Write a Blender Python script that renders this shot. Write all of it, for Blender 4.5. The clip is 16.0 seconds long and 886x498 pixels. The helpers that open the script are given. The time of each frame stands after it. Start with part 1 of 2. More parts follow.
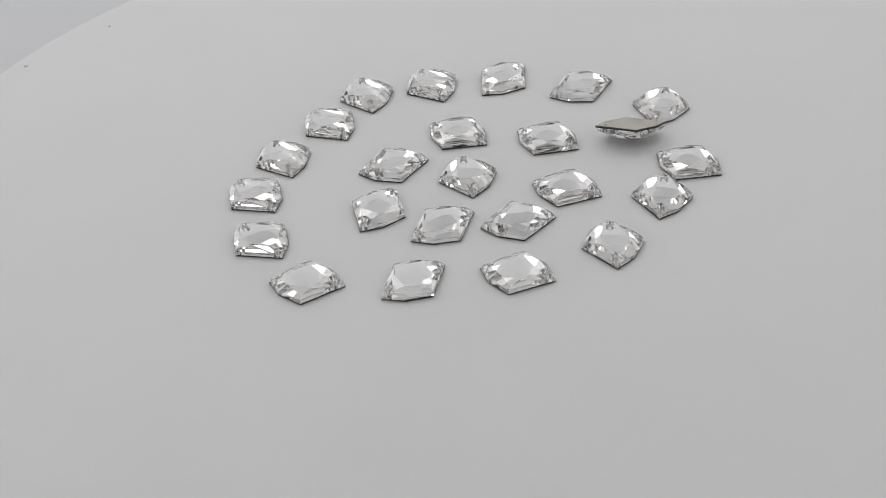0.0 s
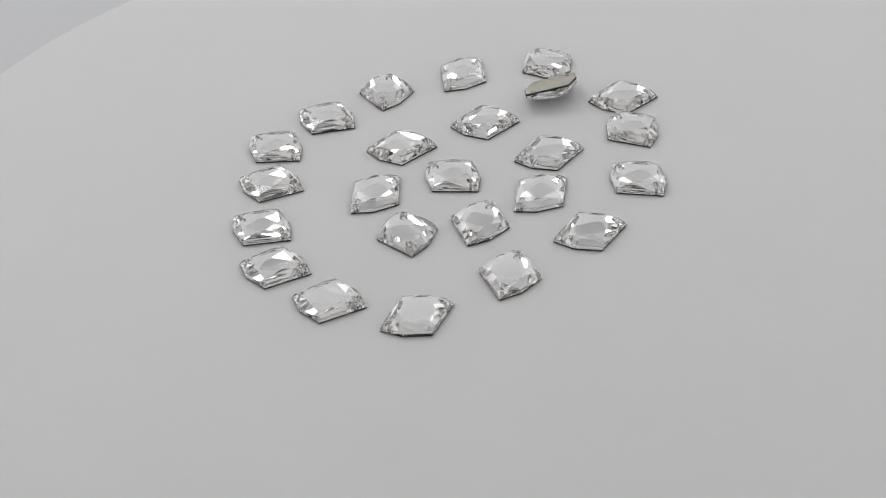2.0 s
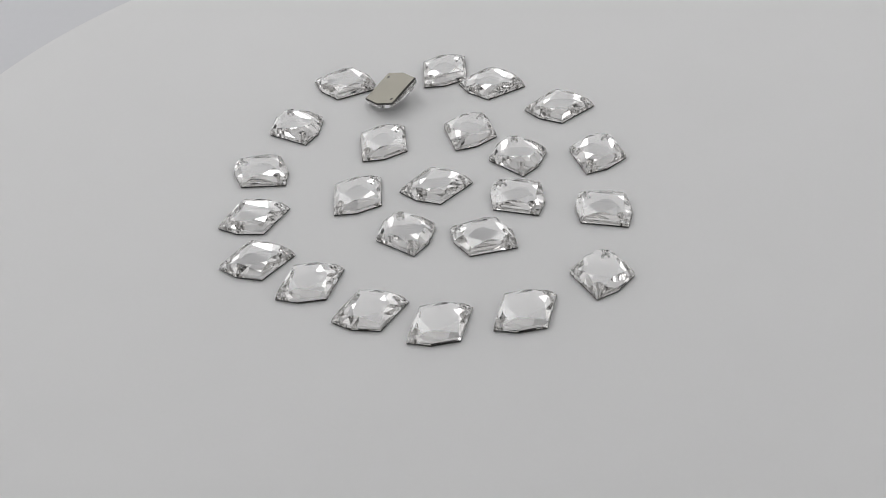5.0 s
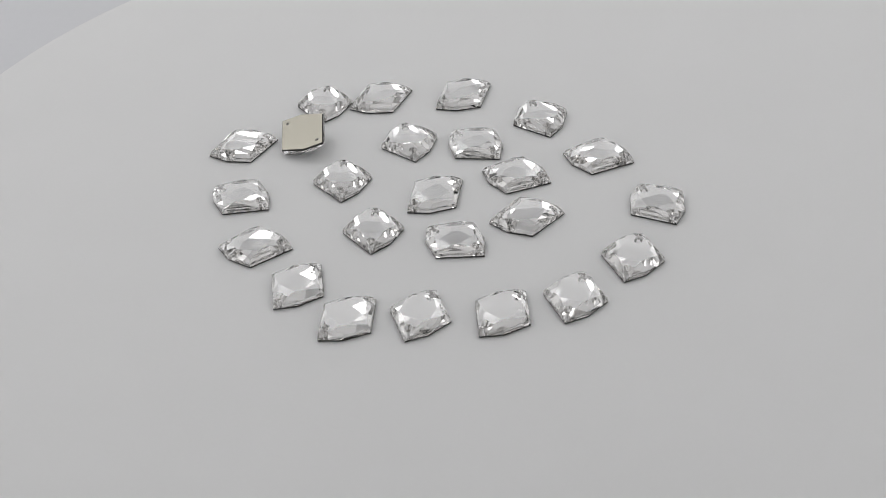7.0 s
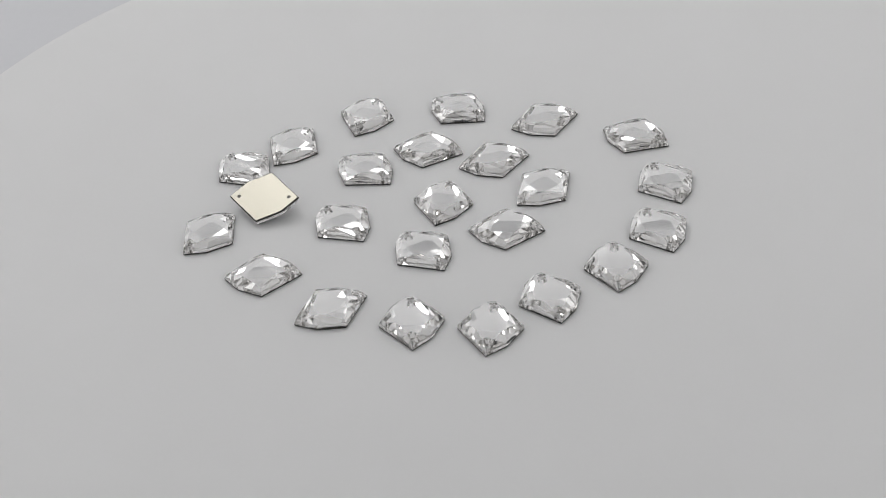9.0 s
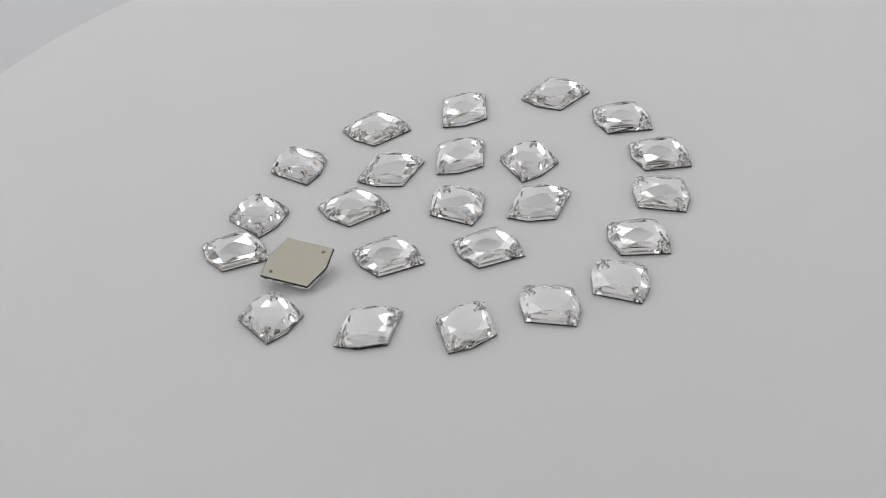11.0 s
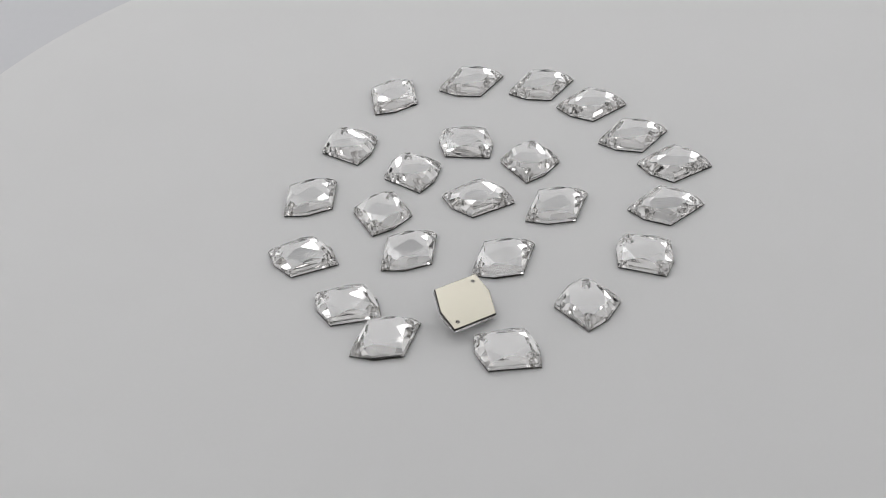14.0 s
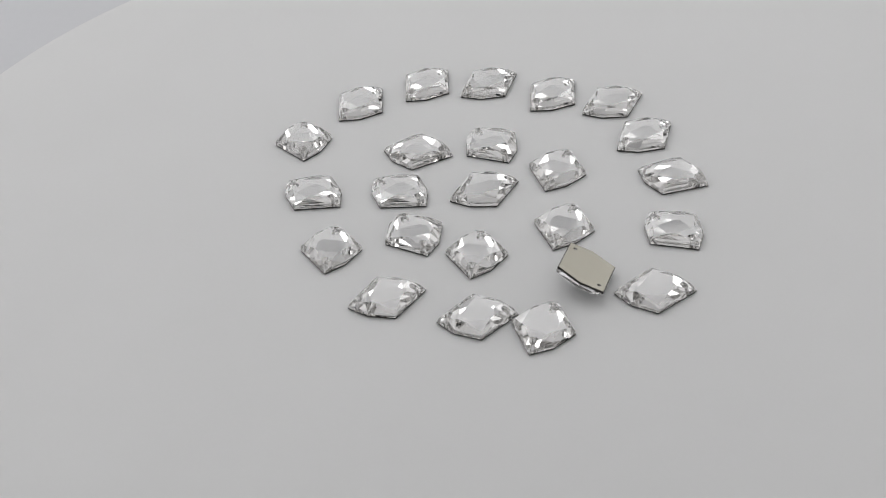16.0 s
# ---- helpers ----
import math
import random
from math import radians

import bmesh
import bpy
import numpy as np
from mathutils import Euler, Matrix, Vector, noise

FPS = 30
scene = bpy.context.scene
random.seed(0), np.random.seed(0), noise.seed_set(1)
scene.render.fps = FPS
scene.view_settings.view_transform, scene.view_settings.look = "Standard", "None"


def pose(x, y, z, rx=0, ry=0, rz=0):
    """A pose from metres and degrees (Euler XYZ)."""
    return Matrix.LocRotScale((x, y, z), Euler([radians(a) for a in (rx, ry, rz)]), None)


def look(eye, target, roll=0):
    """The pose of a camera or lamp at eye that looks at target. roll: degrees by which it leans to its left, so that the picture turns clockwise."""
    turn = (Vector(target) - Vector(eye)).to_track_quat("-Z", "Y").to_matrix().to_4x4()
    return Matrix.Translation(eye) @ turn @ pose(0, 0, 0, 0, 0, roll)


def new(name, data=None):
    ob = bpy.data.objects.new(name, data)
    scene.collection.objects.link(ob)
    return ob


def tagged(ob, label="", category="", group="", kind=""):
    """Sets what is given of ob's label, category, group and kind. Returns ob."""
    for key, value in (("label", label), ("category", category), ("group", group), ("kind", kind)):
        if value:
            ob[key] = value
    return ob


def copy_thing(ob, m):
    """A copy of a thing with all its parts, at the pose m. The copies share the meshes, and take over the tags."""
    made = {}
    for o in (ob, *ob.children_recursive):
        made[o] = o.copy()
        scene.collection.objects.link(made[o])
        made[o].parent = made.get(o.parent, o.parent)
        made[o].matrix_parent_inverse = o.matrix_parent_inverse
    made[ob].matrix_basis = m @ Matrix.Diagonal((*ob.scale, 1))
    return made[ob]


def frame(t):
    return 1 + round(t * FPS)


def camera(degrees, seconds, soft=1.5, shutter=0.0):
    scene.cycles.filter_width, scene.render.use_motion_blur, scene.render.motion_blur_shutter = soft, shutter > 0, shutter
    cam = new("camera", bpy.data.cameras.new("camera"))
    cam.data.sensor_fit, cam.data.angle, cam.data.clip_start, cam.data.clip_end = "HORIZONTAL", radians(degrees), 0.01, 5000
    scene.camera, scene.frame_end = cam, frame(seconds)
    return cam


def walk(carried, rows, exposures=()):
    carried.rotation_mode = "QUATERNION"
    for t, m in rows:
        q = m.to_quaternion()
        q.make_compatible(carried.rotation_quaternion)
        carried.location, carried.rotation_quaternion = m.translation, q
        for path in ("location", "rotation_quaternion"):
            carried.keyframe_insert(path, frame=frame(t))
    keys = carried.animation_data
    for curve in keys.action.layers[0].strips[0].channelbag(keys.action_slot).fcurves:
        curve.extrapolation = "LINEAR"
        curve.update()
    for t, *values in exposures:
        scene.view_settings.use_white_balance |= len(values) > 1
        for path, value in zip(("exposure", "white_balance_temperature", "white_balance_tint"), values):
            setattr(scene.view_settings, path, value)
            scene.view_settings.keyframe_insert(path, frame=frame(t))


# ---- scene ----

SECONDS = 16.0
MM = 0.001

# ---- camera: stands still on a support, leaning a little to one side ----
cam = camera(30.96, SECONDS, soft=0.8)
cam.data.dof.use_dof, cam.data.dof.focus_distance, cam.data.dof.aperture_fstop = True, 0.452, 48.0
walk(cam, [(0.0, pose(-0.0059, -0.3536, 0.2494, 52.706, 4.613, -3.487)),
           (SECONDS, pose(-0.0059, -0.3536, 0.2494, 52.706, 4.613, -3.487))],
     exposures=[(0.0, 0.16), (SECONDS, 0.16)])

# ---- world and lamps ----
world = bpy.data.worlds.new("room_air")
scene.world = world
world.use_nodes = True
world.node_tree.nodes["Background"].inputs["Color"].default_value = (0.9, 0.95, 1.0, 1)
world.node_tree.nodes["Background"].inputs["Strength"].default_value = 0.05


def area_lamp(name, eye, target, width, depth, watts, color):
    data = bpy.data.lights.new(name, "AREA")
    data.shape, data.size, data.size_y, data.energy, data.color = "RECTANGLE", width, depth, watts, color
    ob = new(name, data)
    ob.matrix_world = look(eye, target)
    return ob


# a light tent: its translucent roof is lit from outside, and a bright LED panel shines in at each far corner
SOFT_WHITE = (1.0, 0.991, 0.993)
area_lamp("roof_diffuser_lamp", (0.0, 0.25, 0.645), (0.0, 0.25, 0.0), 0.70, 1.14, 0.42, SOFT_WHITE)
# unseen fill lamps, added at both sides so the crystals' facets come out brighter
area_lamp("side_fill_lamp", (-0.352, 0.10, 0.29), (0.0, 0.10, 0.29), 0.84, 0.56, 0.29, SOFT_WHITE)
area_lamp("side_fill_lamp", (0.352, 0.10, 0.29), (0.0, 0.10, 0.29), 0.84, 0.56, 0.33, SOFT_WHITE)
area_lamp("led_panel_lamp", (-0.265, 0.42, 0.635), (-0.265, 0.42, 0.0), 0.19, 0.33, 0.54, SOFT_WHITE)
area_lamp("led_panel_lamp", (0.295, 0.46, 0.635), (0.295, 0.46, 0.0), 0.13, 0.26, 0.28, SOFT_WHITE)

# light runs long ways inside the cut glass
scene.cycles.max_bounces, scene.cycles.glossy_bounces, scene.cycles.transmission_bounces = 24, 16, 24

# ---- materials ----
def material(name):
    m = bpy.data.materials.new(name)
    m.use_nodes = True
    n = m.node_tree.nodes
    return m, n, m.node_tree.links, n["Principled BSDF"]


def grained(name, color, rough, scale, spread, bump, metallic=0.0):
    """A surface with a fine grain and a broad, faint unevenness."""
    m, n, l, p = material(name)
    coord = n.new("ShaderNodeTexCoord")
    fine, broad = n.new("ShaderNodeTexNoise"), n.new("ShaderNodeTexNoise")
    fine.inputs["Scale"].default_value, fine.inputs["Detail"].default_value = scale, 4
    broad.inputs["Scale"].default_value, broad.inputs["Detail"].default_value = scale / 40, 3
    mix = n.new("ShaderNodeMath")
    mix.operation = "MULTIPLY_ADD"
    mix.inputs[1].default_value = 0.4
    l.new(coord.outputs["Object"], fine.inputs["Vector"])
    l.new(coord.outputs["Object"], broad.inputs["Vector"])
    l.new(fine.outputs["Fac"], mix.inputs[0])
    l.new(broad.outputs["Fac"], mix.inputs[2])
    ramp = n.new("ShaderNodeValToRGB")
    ramp.color_ramp.elements[0].position, ramp.color_ramp.elements[1].position = 0.4, 1.0
    ramp.color_ramp.elements[0].color = (*[c * (1 - spread) for c in color], 1)
    ramp.color_ramp.elements[1].color = (*[min(c * (1 + spread), 0.95) for c in color], 1)
    l.new(mix.outputs[0], ramp.inputs["Fac"])
    l.new(ramp.outputs["Color"], p.inputs["Base Color"])
    b = n.new("ShaderNodeBump")
    b.inputs["Strength"].default_value, b.inputs["Distance"].default_value = bump, 0.0002
    l.new(fine.outputs["Fac"], b.inputs["Height"])
    l.new(b.outputs["Normal"], p.inputs["Normal"])
    p.inputs["Roughness"].default_value, p.inputs["Metallic"].default_value = rough, metallic
    return m


def crystal_glass():
    """Clear lead crystal."""
    m, n, l, p = material("cut_crystal")
    n.remove(p)
    g = n.new("ShaderNodeBsdfGlass")
    g.inputs["Color"].default_value = (0.995, 0.995, 0.995, 1)
    g.inputs["Roughness"].default_value, g.inputs["IOR"].default_value = 0.0, 1.56
    l.new(g.outputs[0], n["Material Output"].inputs["Surface"])
    return m


def frosted_glass():
    """The ground wall of a drilled hole: matt crystal, its colour darkened for the shade inside."""
    m, n, l, p = material("shaded_ground_crystal")
    p.inputs["Base Color"].default_value = (0.30, 0.28, 0.26, 1)
    p.inputs["Roughness"].default_value, p.inputs["IOR"].default_value = 0.25, 1.56
    p.inputs["Transmission Weight"].default_value = 0.8
    grit = n.new("ShaderNodeTexNoise")
    grit.inputs["Scale"].default_value = 6000
    b = n.new("ShaderNodeBump")
    b.inputs["Strength"].default_value, b.inputs["Distance"].default_value = 0.3, 0.00005
    l.new(grit.outputs["Fac"], b.inputs["Height"])
    l.new(b.outputs["Normal"], p.inputs["Normal"])
    return m


GLASS = crystal_glass()
MIRROR = grained("silver_mirror_coat", (0.902, 0.895, 0.886), 0.03, 900, 0.02, 0.0, 1.0)
BACKING = grained("champagne_back_lacquer", (0.60, 0.57, 0.48), 0.27, 1500, 0.03, 0.05, 0.55)
EDGE = grained("bronzed_edge_coat", (0.045, 0.042, 0.038), 0.45, 1500, 0.15, 0.05, 0.6)
HOLE = frosted_glass()
PLATTER = grained("white_matt_plastic", (0.80, 0.80, 0.795), 0.55, 900, 0.012, 0.06)
BOX_BASE = grained("pale_grey_base_board", (0.71, 0.715, 0.735), 0.6, 300, 0.02, 0.1)
BOX_WHITE = grained("white_box_lining", (0.875, 0.878, 0.88), 0.7, 300, 0.02, 0.1)
BOX_BLACK = grained("black_nylon_shell", (0.03, 0.03, 0.032), 0.6, 500, 0.2, 0.2)
ROOM = grained("painted_room_wall", (0.35, 0.35, 0.36), 0.8, 40, 0.05, 0.1)
GRIT = grained("pale_grit", (0.80, 0.79, 0.76), 0.7, 3000, 0.15, 0.3)


# ---- mesh helpers ----
def mesh_of(name, bm, *materials):
    bmesh.ops.recalc_face_normals(bm, faces=bm.faces[:])
    me = bpy.data.meshes.new(name)
    bm.to_mesh(me)
    bm.free()
    for m in materials:
        me.materials.append(m)
    return me


def part(name, bm, mat, parent, label=""):
    ob = new(name, mesh_of(name, bm, mat))
    ob.parent = parent
    return tagged(ob, label)


def slab(x0, x1, y0, y1, z0, z1, bevel=0.0):
    bm = bmesh.new()
    bmesh.ops.create_cube(bm, size=1.0, matrix=Matrix.Translation(((x0 + x1) / 2, (y0 + y1) / 2, (z0 + z1) / 2))
                          @ Matrix.Diagonal((x1 - x0, y1 - y0, z1 - z0, 1)))
    if bevel:
        bmesh.ops.bevel(bm, geom=bm.edges[:], offset=bevel, segments=2, affect="EDGES")
    return bm


def turned(profile, steps=128):
    """A solid of revolution about z from (radius, height) pairs that start and end on the axis."""
    bm = bmesh.new()
    rings = []
    for r, z in profile:
        if r < 1e-9:
            rings.append([bm.verts.new((0, 0, z))])
        else:
            rings.append([bm.verts.new((r * math.cos(math.tau * i / steps), r * math.sin(math.tau * i / steps), z)) for i in range(steps)])
    for a, b in zip(rings, rings[1:]):
        for i in range(steps):
            j = (i + 1) % steps
            quad = [a[i % len(a)], a[j % len(a)], b[j % len(b)], b[i % len(b)]]
            bm.faces.new(list(dict.fromkeys(quad)))
    return bm


# ---- setting: the room, the table and the white photo box ----
def structure(name, bm, mat, label):
    return tagged(new(name, mesh_of(name, bm, mat)), label, kind="structure")


structure("floor", slab(-1.6, 1.6, -2.0, 1.2, -0.85, -0.80), ROOM, "plain grey floor of the room")
structure("ceiling", slab(-1.6, 1.6, -2.0, 1.2, 1.65, 1.70), ROOM, "plain grey ceiling of the room")
structure("wall_south", slab(-1.6, 1.6, -2.05, -2.0, -0.80, 1.65), ROOM, "plain grey wall of the room")
structure("wall_north", slab(-1.6, 1.6, 1.2, 1.25, -0.80, 1.65), ROOM, "plain grey wall of the room")
structure("wall_west", slab(-1.65, -1.6, -2.0, 1.2, -0.80, 1.65), ROOM, "plain grey wall of the room")
structure("wall_east", slab(1.6, 1.65, -2.0, 1.2, -0.80, 1.65), ROOM, "plain grey wall of the room")


def photo_box():
    box = tagged(new("photo_box"), "white-lined photo light box closed around the turntable", "photo box")
    part("base_panel", slab(-0.36, 0.36, -0.34, 0.84, -0.060, -0.050), BOX_BASE, box)
    part("back_panel", slab(-0.36, 0.36, 0.84, 0.85, -0.060, 0.66), BOX_WHITE, box)
    part("side_panel", slab(-0.37, -0.36, -0.35, 0.85, -0.060, 0.66), BOX_WHITE, box)
    part("side_panel", slab(0.36, 0.37, -0.35, 0.85, -0.060, 0.66), BOX_WHITE, box)
    part("roof_panel", slab(-0.37, 0.37, -0.35, 0.85, 0.66, 0.67), BOX_WHITE, box)
    # the front curtain, with the opening through which the film is shot
    part("front_curtain", slab(-0.36, -0.12, -0.338, -0.328, -0.060, 0.66), BOX_WHITE, box)
    part("front_curtain", slab(0.12, 0.36, -0.338, -0.328, -0.060, 0.66), BOX_WHITE, box)
    part("front_curtain", slab(-0.12, 0.12, -0.338, -0.328, 0.37, 0.66), BOX_WHITE, box)
    part("front_curtain", slab(-0.12, 0.12, -0.338, -0.328, -0.060, 0.14), BOX_WHITE, box)
    return box


photo_box()


def table():
    t = tagged(new("table"), "plain dark table under the photo box", "table")
    part("tabletop", slab(-0.7, 0.7, -0.55, 0.9, -0.090, -0.060, 0.003), BOX_BLACK, t)
    for x in (-0.65, 0.65):
        for y in (-0.5, 0.85):
            part("leg", slab(x - 0.02, x + 0.02, y - 0.02, y + 0.02, -0.80, -0.090, 0.002), BOX_BLACK, t)
    return t


table()

# ---- the turntable ----
RATE = 17.708  # degrees a second, counter-clockwise seen from above


def motor_unit():
    b = tagged(new("motor_unit"), "white plastic motor base under the round turntable plate", "motor unit")
    part("housing", turned([(0, -0.050), (0.098, -0.050), (0.100, -0.048), (0.100, -0.020), (0.097, -0.016), (0, -0.016)], 96), PLATTER, b)
    part("spindle", turned([(0, -0.016), (0.02, -0.016), (0.02, -0.012), (0, -0.012)], 48), PLATTER, b)
    return b


motor_unit()
plate = tagged(new("turntable_plate"), "round matt white turning display plate, nearly bare", "turntable")
part("disc", turned([(0, -0.012), (0.1640, -0.012), (0.1665, -0.0105), (0.1675, -0.006), (0.1670, -0.0015), (0.1658, -0.0003), (0.1640, 0.0), (0, 0.0)], 192), PLATTER, plate)


# ---- the crystals ----
# half of the six-cornered outline in mm; the other half is its mirror through the middle
TIP, BEND, SHOULDER = Vector((-6.86, -7.28)), Vector((-0.76, -7.71)), Vector((6.09, -5.30))
OUTLINE = [TIP, BEND, SHOULDER, -TIP, -BEND, -SHOULDER]
TABLE_Z, GIRDLE_LOW, WALL_TOP, BACK_INSET, COAT = 3.3, 0.36, 1.55, 0.16, 0.05
# the broad faces round the table: bearing in degrees, distance from the middle and height in mm, and fall in degrees;
# the other half of the stone mirrors them through the middle
CROWN = [(-45, 4.3, TABLE_Z, 18.0), (220, 4.2, TABLE_Z, 16.0)]
# bearing, reach and height in mm, and fall of the faces about a tip
TIP_FACETS = [(229, 9.3, 1.35, 52), (229 - 42, 6.5, 2.05, 36), (229 + 40, 7.0, 2.05, 38), (229, 7.9, 2.02, 27)]
HOLE_AT, HOLE_R = 0.72, 0.54


def prism(outline, z0, z1):
    bm = bmesh.new()
    low = [bm.verts.new((p.x, p.y, z0)) for p in outline]
    top = [bm.verts.new((p.x, p.y, z1)) for p in outline]
    bm.faces.new(low[::-1])
    bm.faces.new(top)
    for i in range(len(outline)):
        j = (i + 1) % len(outline)
        bm.faces.new((low[i], low[j], top[j], top[i]))
    return bm


def cut(bm, co, normal):
    """Grinds away all that lies beyond a plane, and closes the new facet."""
    got = bmesh.ops.bisect_plane(bm, geom=bm.verts[:] + bm.edges[:] + bm.faces[:], dist=1e-5, plane_co=co, plane_no=normal, clear_outer=True)
    edges = [e for e in got["geom_cut"] if isinstance(e, bmesh.types.BMEdge)]
    if len(edges) > 2:
        bmesh.ops.contextual_create(bm, geom=edges)


def slope(out, degrees):
    """The normal of a facet that leans out to one side, at so many degrees from level."""
    a = radians(degrees)
    o = out.normalized()
    return Vector((o.x * math.sin(a), o.y * math.sin(a), math.cos(a)))


def bearing_of(degrees):
    return Vector((math.cos(radians(degrees)), math.sin(radians(degrees))))


def inset(outline, d):
    made = []
    for i, p in enumerate(outline):
        a, b = (p - outline[i - 1]).normalized(), (outline[(i + 1) % 6] - p).normalized()
        na, nb = Vector((-a.y, a.x)), Vector((-b.y, b.x))
        made.append(p + (na + nb) * (d / (1 + na.dot(nb))))
    return made


def drilled(bm, name, *materials):
    """The solid with its two sewing holes."""
    body = new(name, mesh_of(name, bm, *materials))
    drill, sink = bmesh.new(), bmesh.new()
    for s in (1, -1):
        at = TIP * HOLE_AT * s
        bmesh.ops.create_cone(drill, cap_ends=True, segments=14, radius1=HOLE_R, radius2=HOLE_R, depth=20, matrix=Matrix.Translation((at.x, at.y, 2)))
        # the mouth of the hole is ground open
        bmesh.ops.create_cone(sink, cap_ends=True, segments=11, radius1=HOLE_R * 0.9, radius2=1.3, depth=1.5, matrix=Matrix.Translation((at.x, at.y, 2.0)))
    for f in drill.faces:
        f.material_index = len(materials) - 1
    tool = new("drill", mesh_of("drill", drill, *materials))
    mouth = new("sink", mesh_of("sink", sink, materials[0]))
    for cutter in (tool, mouth):
        mod = body.modifiers.new("holes", "BOOLEAN")
        mod.operation, mod.object, mod.solver = "DIFFERENCE", cutter, "EXACT"
    bpy.context.view_layer.update()
    me = bpy.data.meshes.new_from_object(body.evaluated_get(bpy.context.evaluated_depsgraph_get()))
    me.name = name
    for o in (body, tool, mouth):
        bpy.data.objects.remove(o)
    me.transform(Matrix.Scale(MM, 4))
    for f in me.polygons:
        f.use_smooth = False
    return me


def crystal_mesh():
    bm = prism(OUTLINE, COAT, TABLE_Z)
    for i in range(6):
        p, e = OUTLINE[i], OUTLINE[(i + 1) % 6] - OUTLINE[i]
        out = Vector((e.y, -e.x)).normalized()
        cut(bm, (p.x, p.y, GIRDLE_LOW), slope(out, 86))
        cut(bm, (p.x, p.y, WALL_TOP), slope(out, (50, 44, 56)[i % 3]))
        low = Vector((out.x, out.y, -BACK_INSET / (GIRDLE_LOW - COAT))).normalized()
        cut(bm, (p.x, p.y, GIRDLE_LOW), low)
    # the gently falling faces, then the small steep ones about each tip
    for bearing, reach, z, fall in CROWN + TIP_FACETS:
        for half in (0, 180):
            side = bearing_of(bearing + half)
            cut(bm, (side.x * reach, side.y * reach, z), slope(side, fall))
    bmesh.ops.remove_doubles(bm, verts=bm.verts[:], dist=0.004)
    bmesh.ops.recalc_face_normals(bm, faces=bm.faces[:])
    for f in bm.faces:
        f.material_index = 1 if f.normal.z < -0.3 else 0
    return drilled(bm, "crystal", GLASS, MIRROR, HOLE)


def edge_band_mesh():
    """The lacquer that runs round the slanting edge of the back."""
    bm = bmesh.new()
    loops = []
    for d, z in ((BACK_INSET + 0.01, 0.0), (-0.03, GIRDLE_LOW - 0.1), (-0.03, GIRDLE_LOW + 0.17), (-0.018, GIRDLE_LOW + 0.17), (-0.003, GIRDLE_LOW), (BACK_INSET + 0.01, 0.03)):
        loops.append([bm.verts.new((p.x * MM, p.y * MM, z * MM)) for p in inset(OUTLINE, d)])
    for a, b in zip(loops, loops[1:] + loops[:1]):
        for i in range(6):
            j = (i + 1) % 6
            bm.faces.new((a[i], a[j], b[j], b[i]))
    return mesh_of("edge_band", bm, EDGE)


def coating_mesh():
    return drilled(prism(inset(OUTLINE, BACK_INSET + 0.02), 0.0, COAT - 0.012), "back_coating", BACKING)


def crystal():
    gem = tagged(new("sew_on_crystal"), "clear faceted six-sided sew-on crystal lying face up on white plate", "crystal", "crystals on the turntable")
    body = new("crystal_body", crystal_mesh())
    coat = tagged(new("back_coating", coating_mesh()), "champagne lacquered flat back")
    band = tagged(new("edge_band", edge_band_mesh()), "dark bronze lacquered edge")
    body.parent = coat.parent = band.parent = gem
    return gem


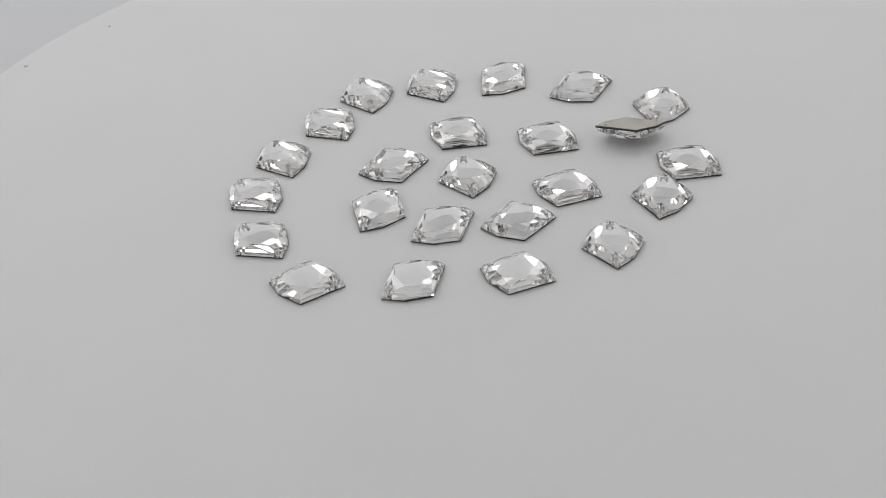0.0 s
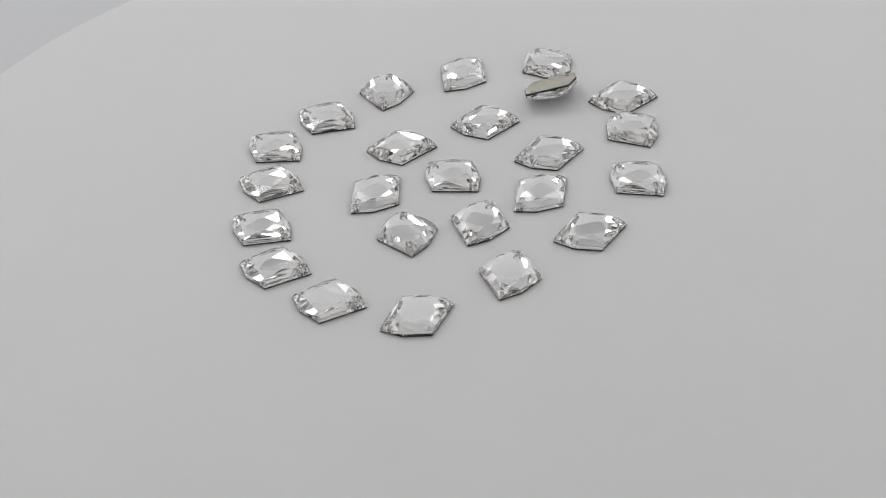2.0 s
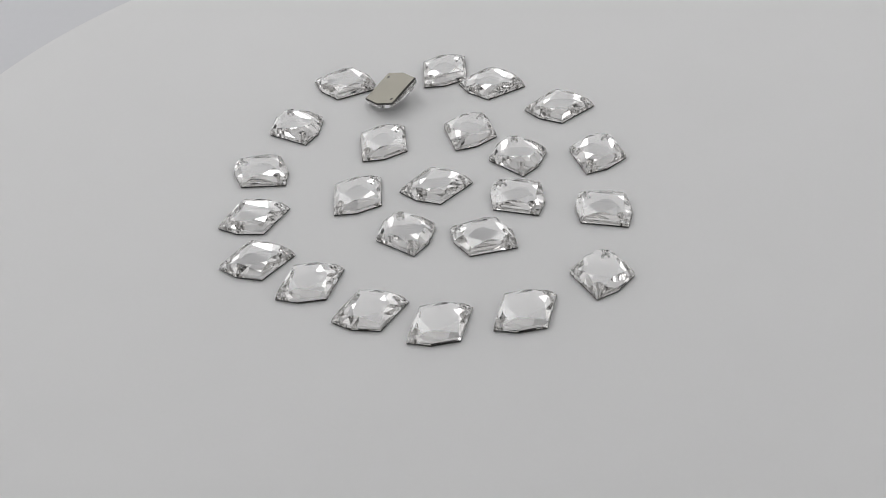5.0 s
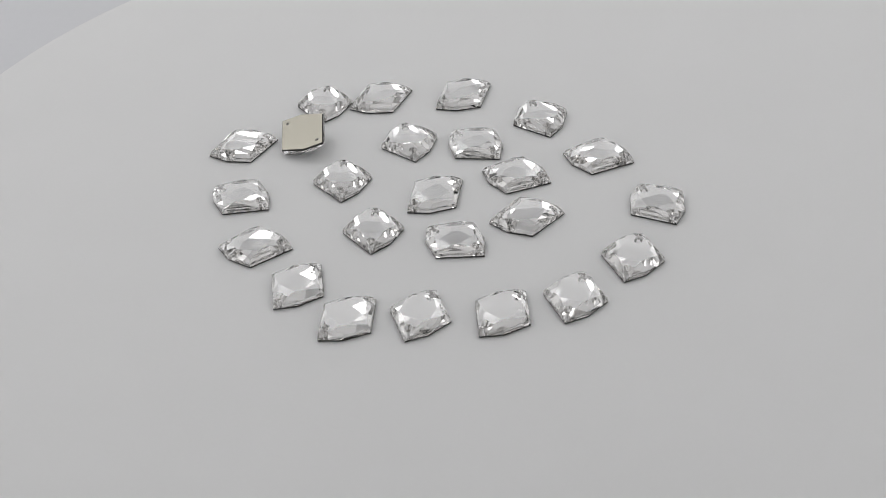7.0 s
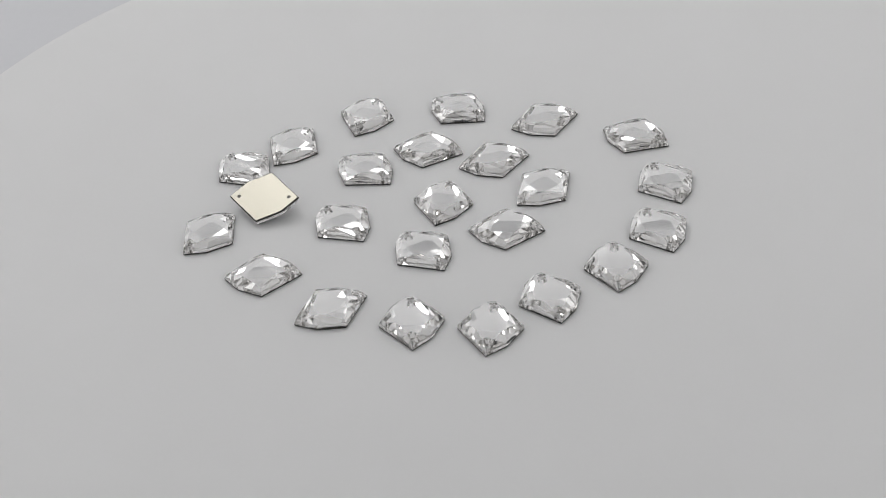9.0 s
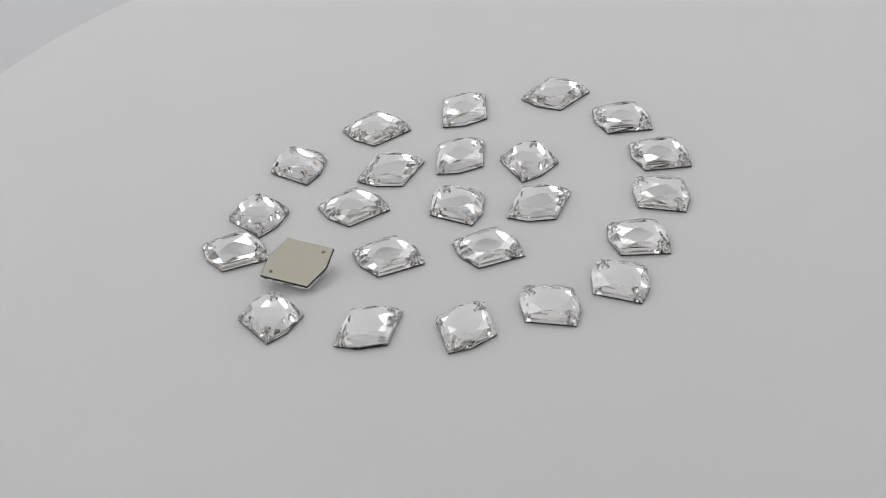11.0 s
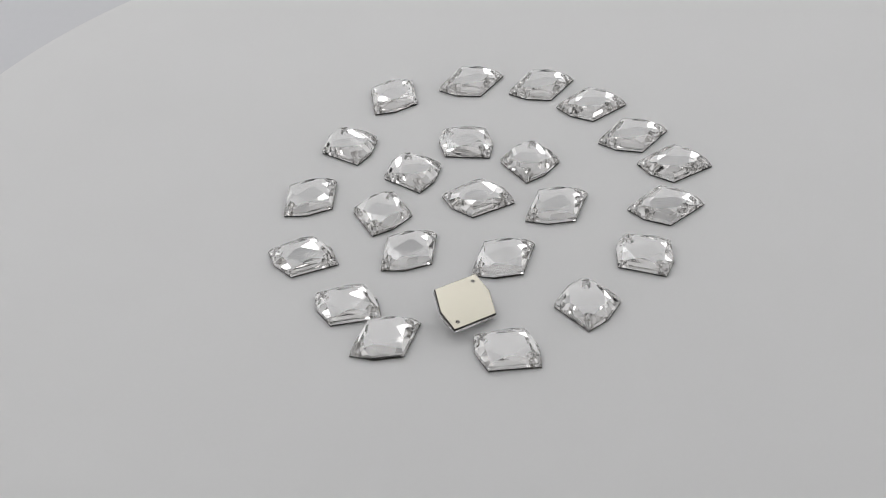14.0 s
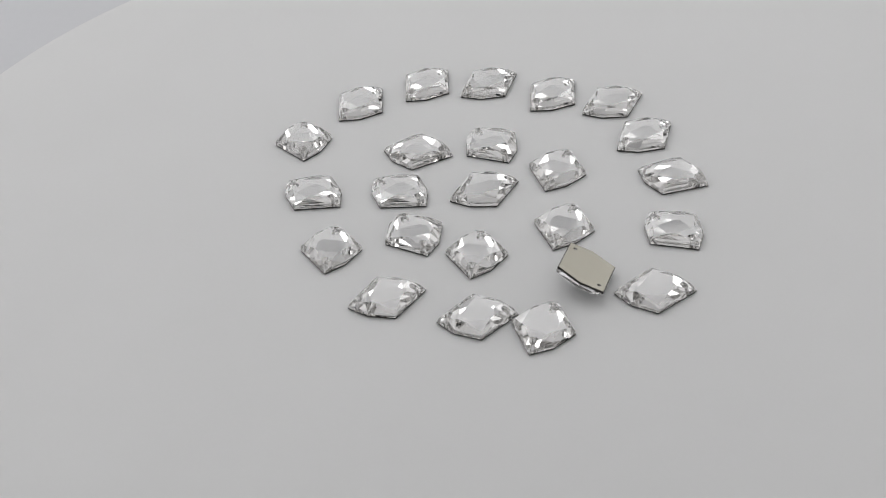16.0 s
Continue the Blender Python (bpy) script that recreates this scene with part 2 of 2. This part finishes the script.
# middle in mm and turn in degrees, as they lie at the start
LYING = [(-4.5, 55.5, 62.3), (-23.9, 53.6, 52.1), (-35.1, 39.5, 73.4), (-48.3, 24.2, 59.2), (-55.6, 7.2, 77.5), (-53.5, -13.8, 78.4),
         (-41.2, -33.9, 119.7), (-14.2, -37.4, 166.8), (12.0, -38.7, 109.5), (16.9, 54.8, 179.1), (38.9, 45.6, 149.9),
         (60.1, 31.6, 23.7), (62.6, 1.7, 93.8), (53.0, -11.9, 29.9), (37.2, -30.5, 41.4)]
LYING += [(1.5, 27.6, 93.8), (26.3, 20.4, 96.2), (28.6, -4.3, 106.1), (-17.3, 14.8, 144.1), (2.7, 6.2, 47.7), (-22.1, -5.3, 12.2),
          (-5.5, -15.3, 163.4), (14.3, -16.9, 137.3)]
moving = [(plate, Matrix.Identity(4))]
first = crystal()
for k, (x, y, turn) in enumerate(LYING):
    m = pose(x * MM, y * MM, 0.00002, 0, 0, turn)
    gem = first if k == 0 else copy_thing(first, m)
    moving.append((gem, m))

# one lies on its face, its lacquered back up and leaning
OVER = Matrix(((0.62784, 0.77598, -0.06063, 0.04933), (0.72080, -0.60905, -0.33092, 0.01799), (-0.29371, 0.16407, -0.94171, 0.00468), (0, 0, 0, 1)))
facets = [OVER.to_3x3() @ v.co for c in first.children if c.name.startswith("crystal_body") for v in c.data.vertices]
OVER.translation.z = 0.00001 - min(v.z for v in facets)
upturned = copy_thing(first, OVER)
tagged(upturned, "upturned sew-on crystal leaning on its facets with champagne back showing", "crystal", "crystals on the turntable")
moving.append((upturned, OVER))


# ---- two crumbs near the rim of the plate ----
def crumb(x, y, size, seed):
    rnd = random.Random(seed)
    bm = bmesh.new()
    bmesh.ops.create_icosphere(bm, subdivisions=2, radius=size)
    for v in bm.verts:
        v.co *= 0.75 + 0.5 * rnd.random()
        v.co.z = max(v.co.z * 0.5 + size * 0.3, 0.0)
    ob = tagged(new("crumb", mesh_of("crumb", bm, GRIT)), "tiny pale crumb lying near the white plate's rim", "crumb", "crumbs on the plate")
    m = pose(x * MM, y * MM, 0, 0, 0, seed * 40)
    moving.append((ob, m))


crumb(-131.6, 92.8, 0.0007, 1)
crumb(-107.2, 113.7, 0.0005, 2)


def motions():
    """The plate turns at one steady rate, and all that lies on it goes round with it."""
    times = [0.2 * i for i in range(int(SECONDS / 0.2) + 1)]
    for ob, start in moving:
        walk(ob, [(t, pose(0, 0, 0, 0, 0, RATE * t) @ start) for t in times])


motions()
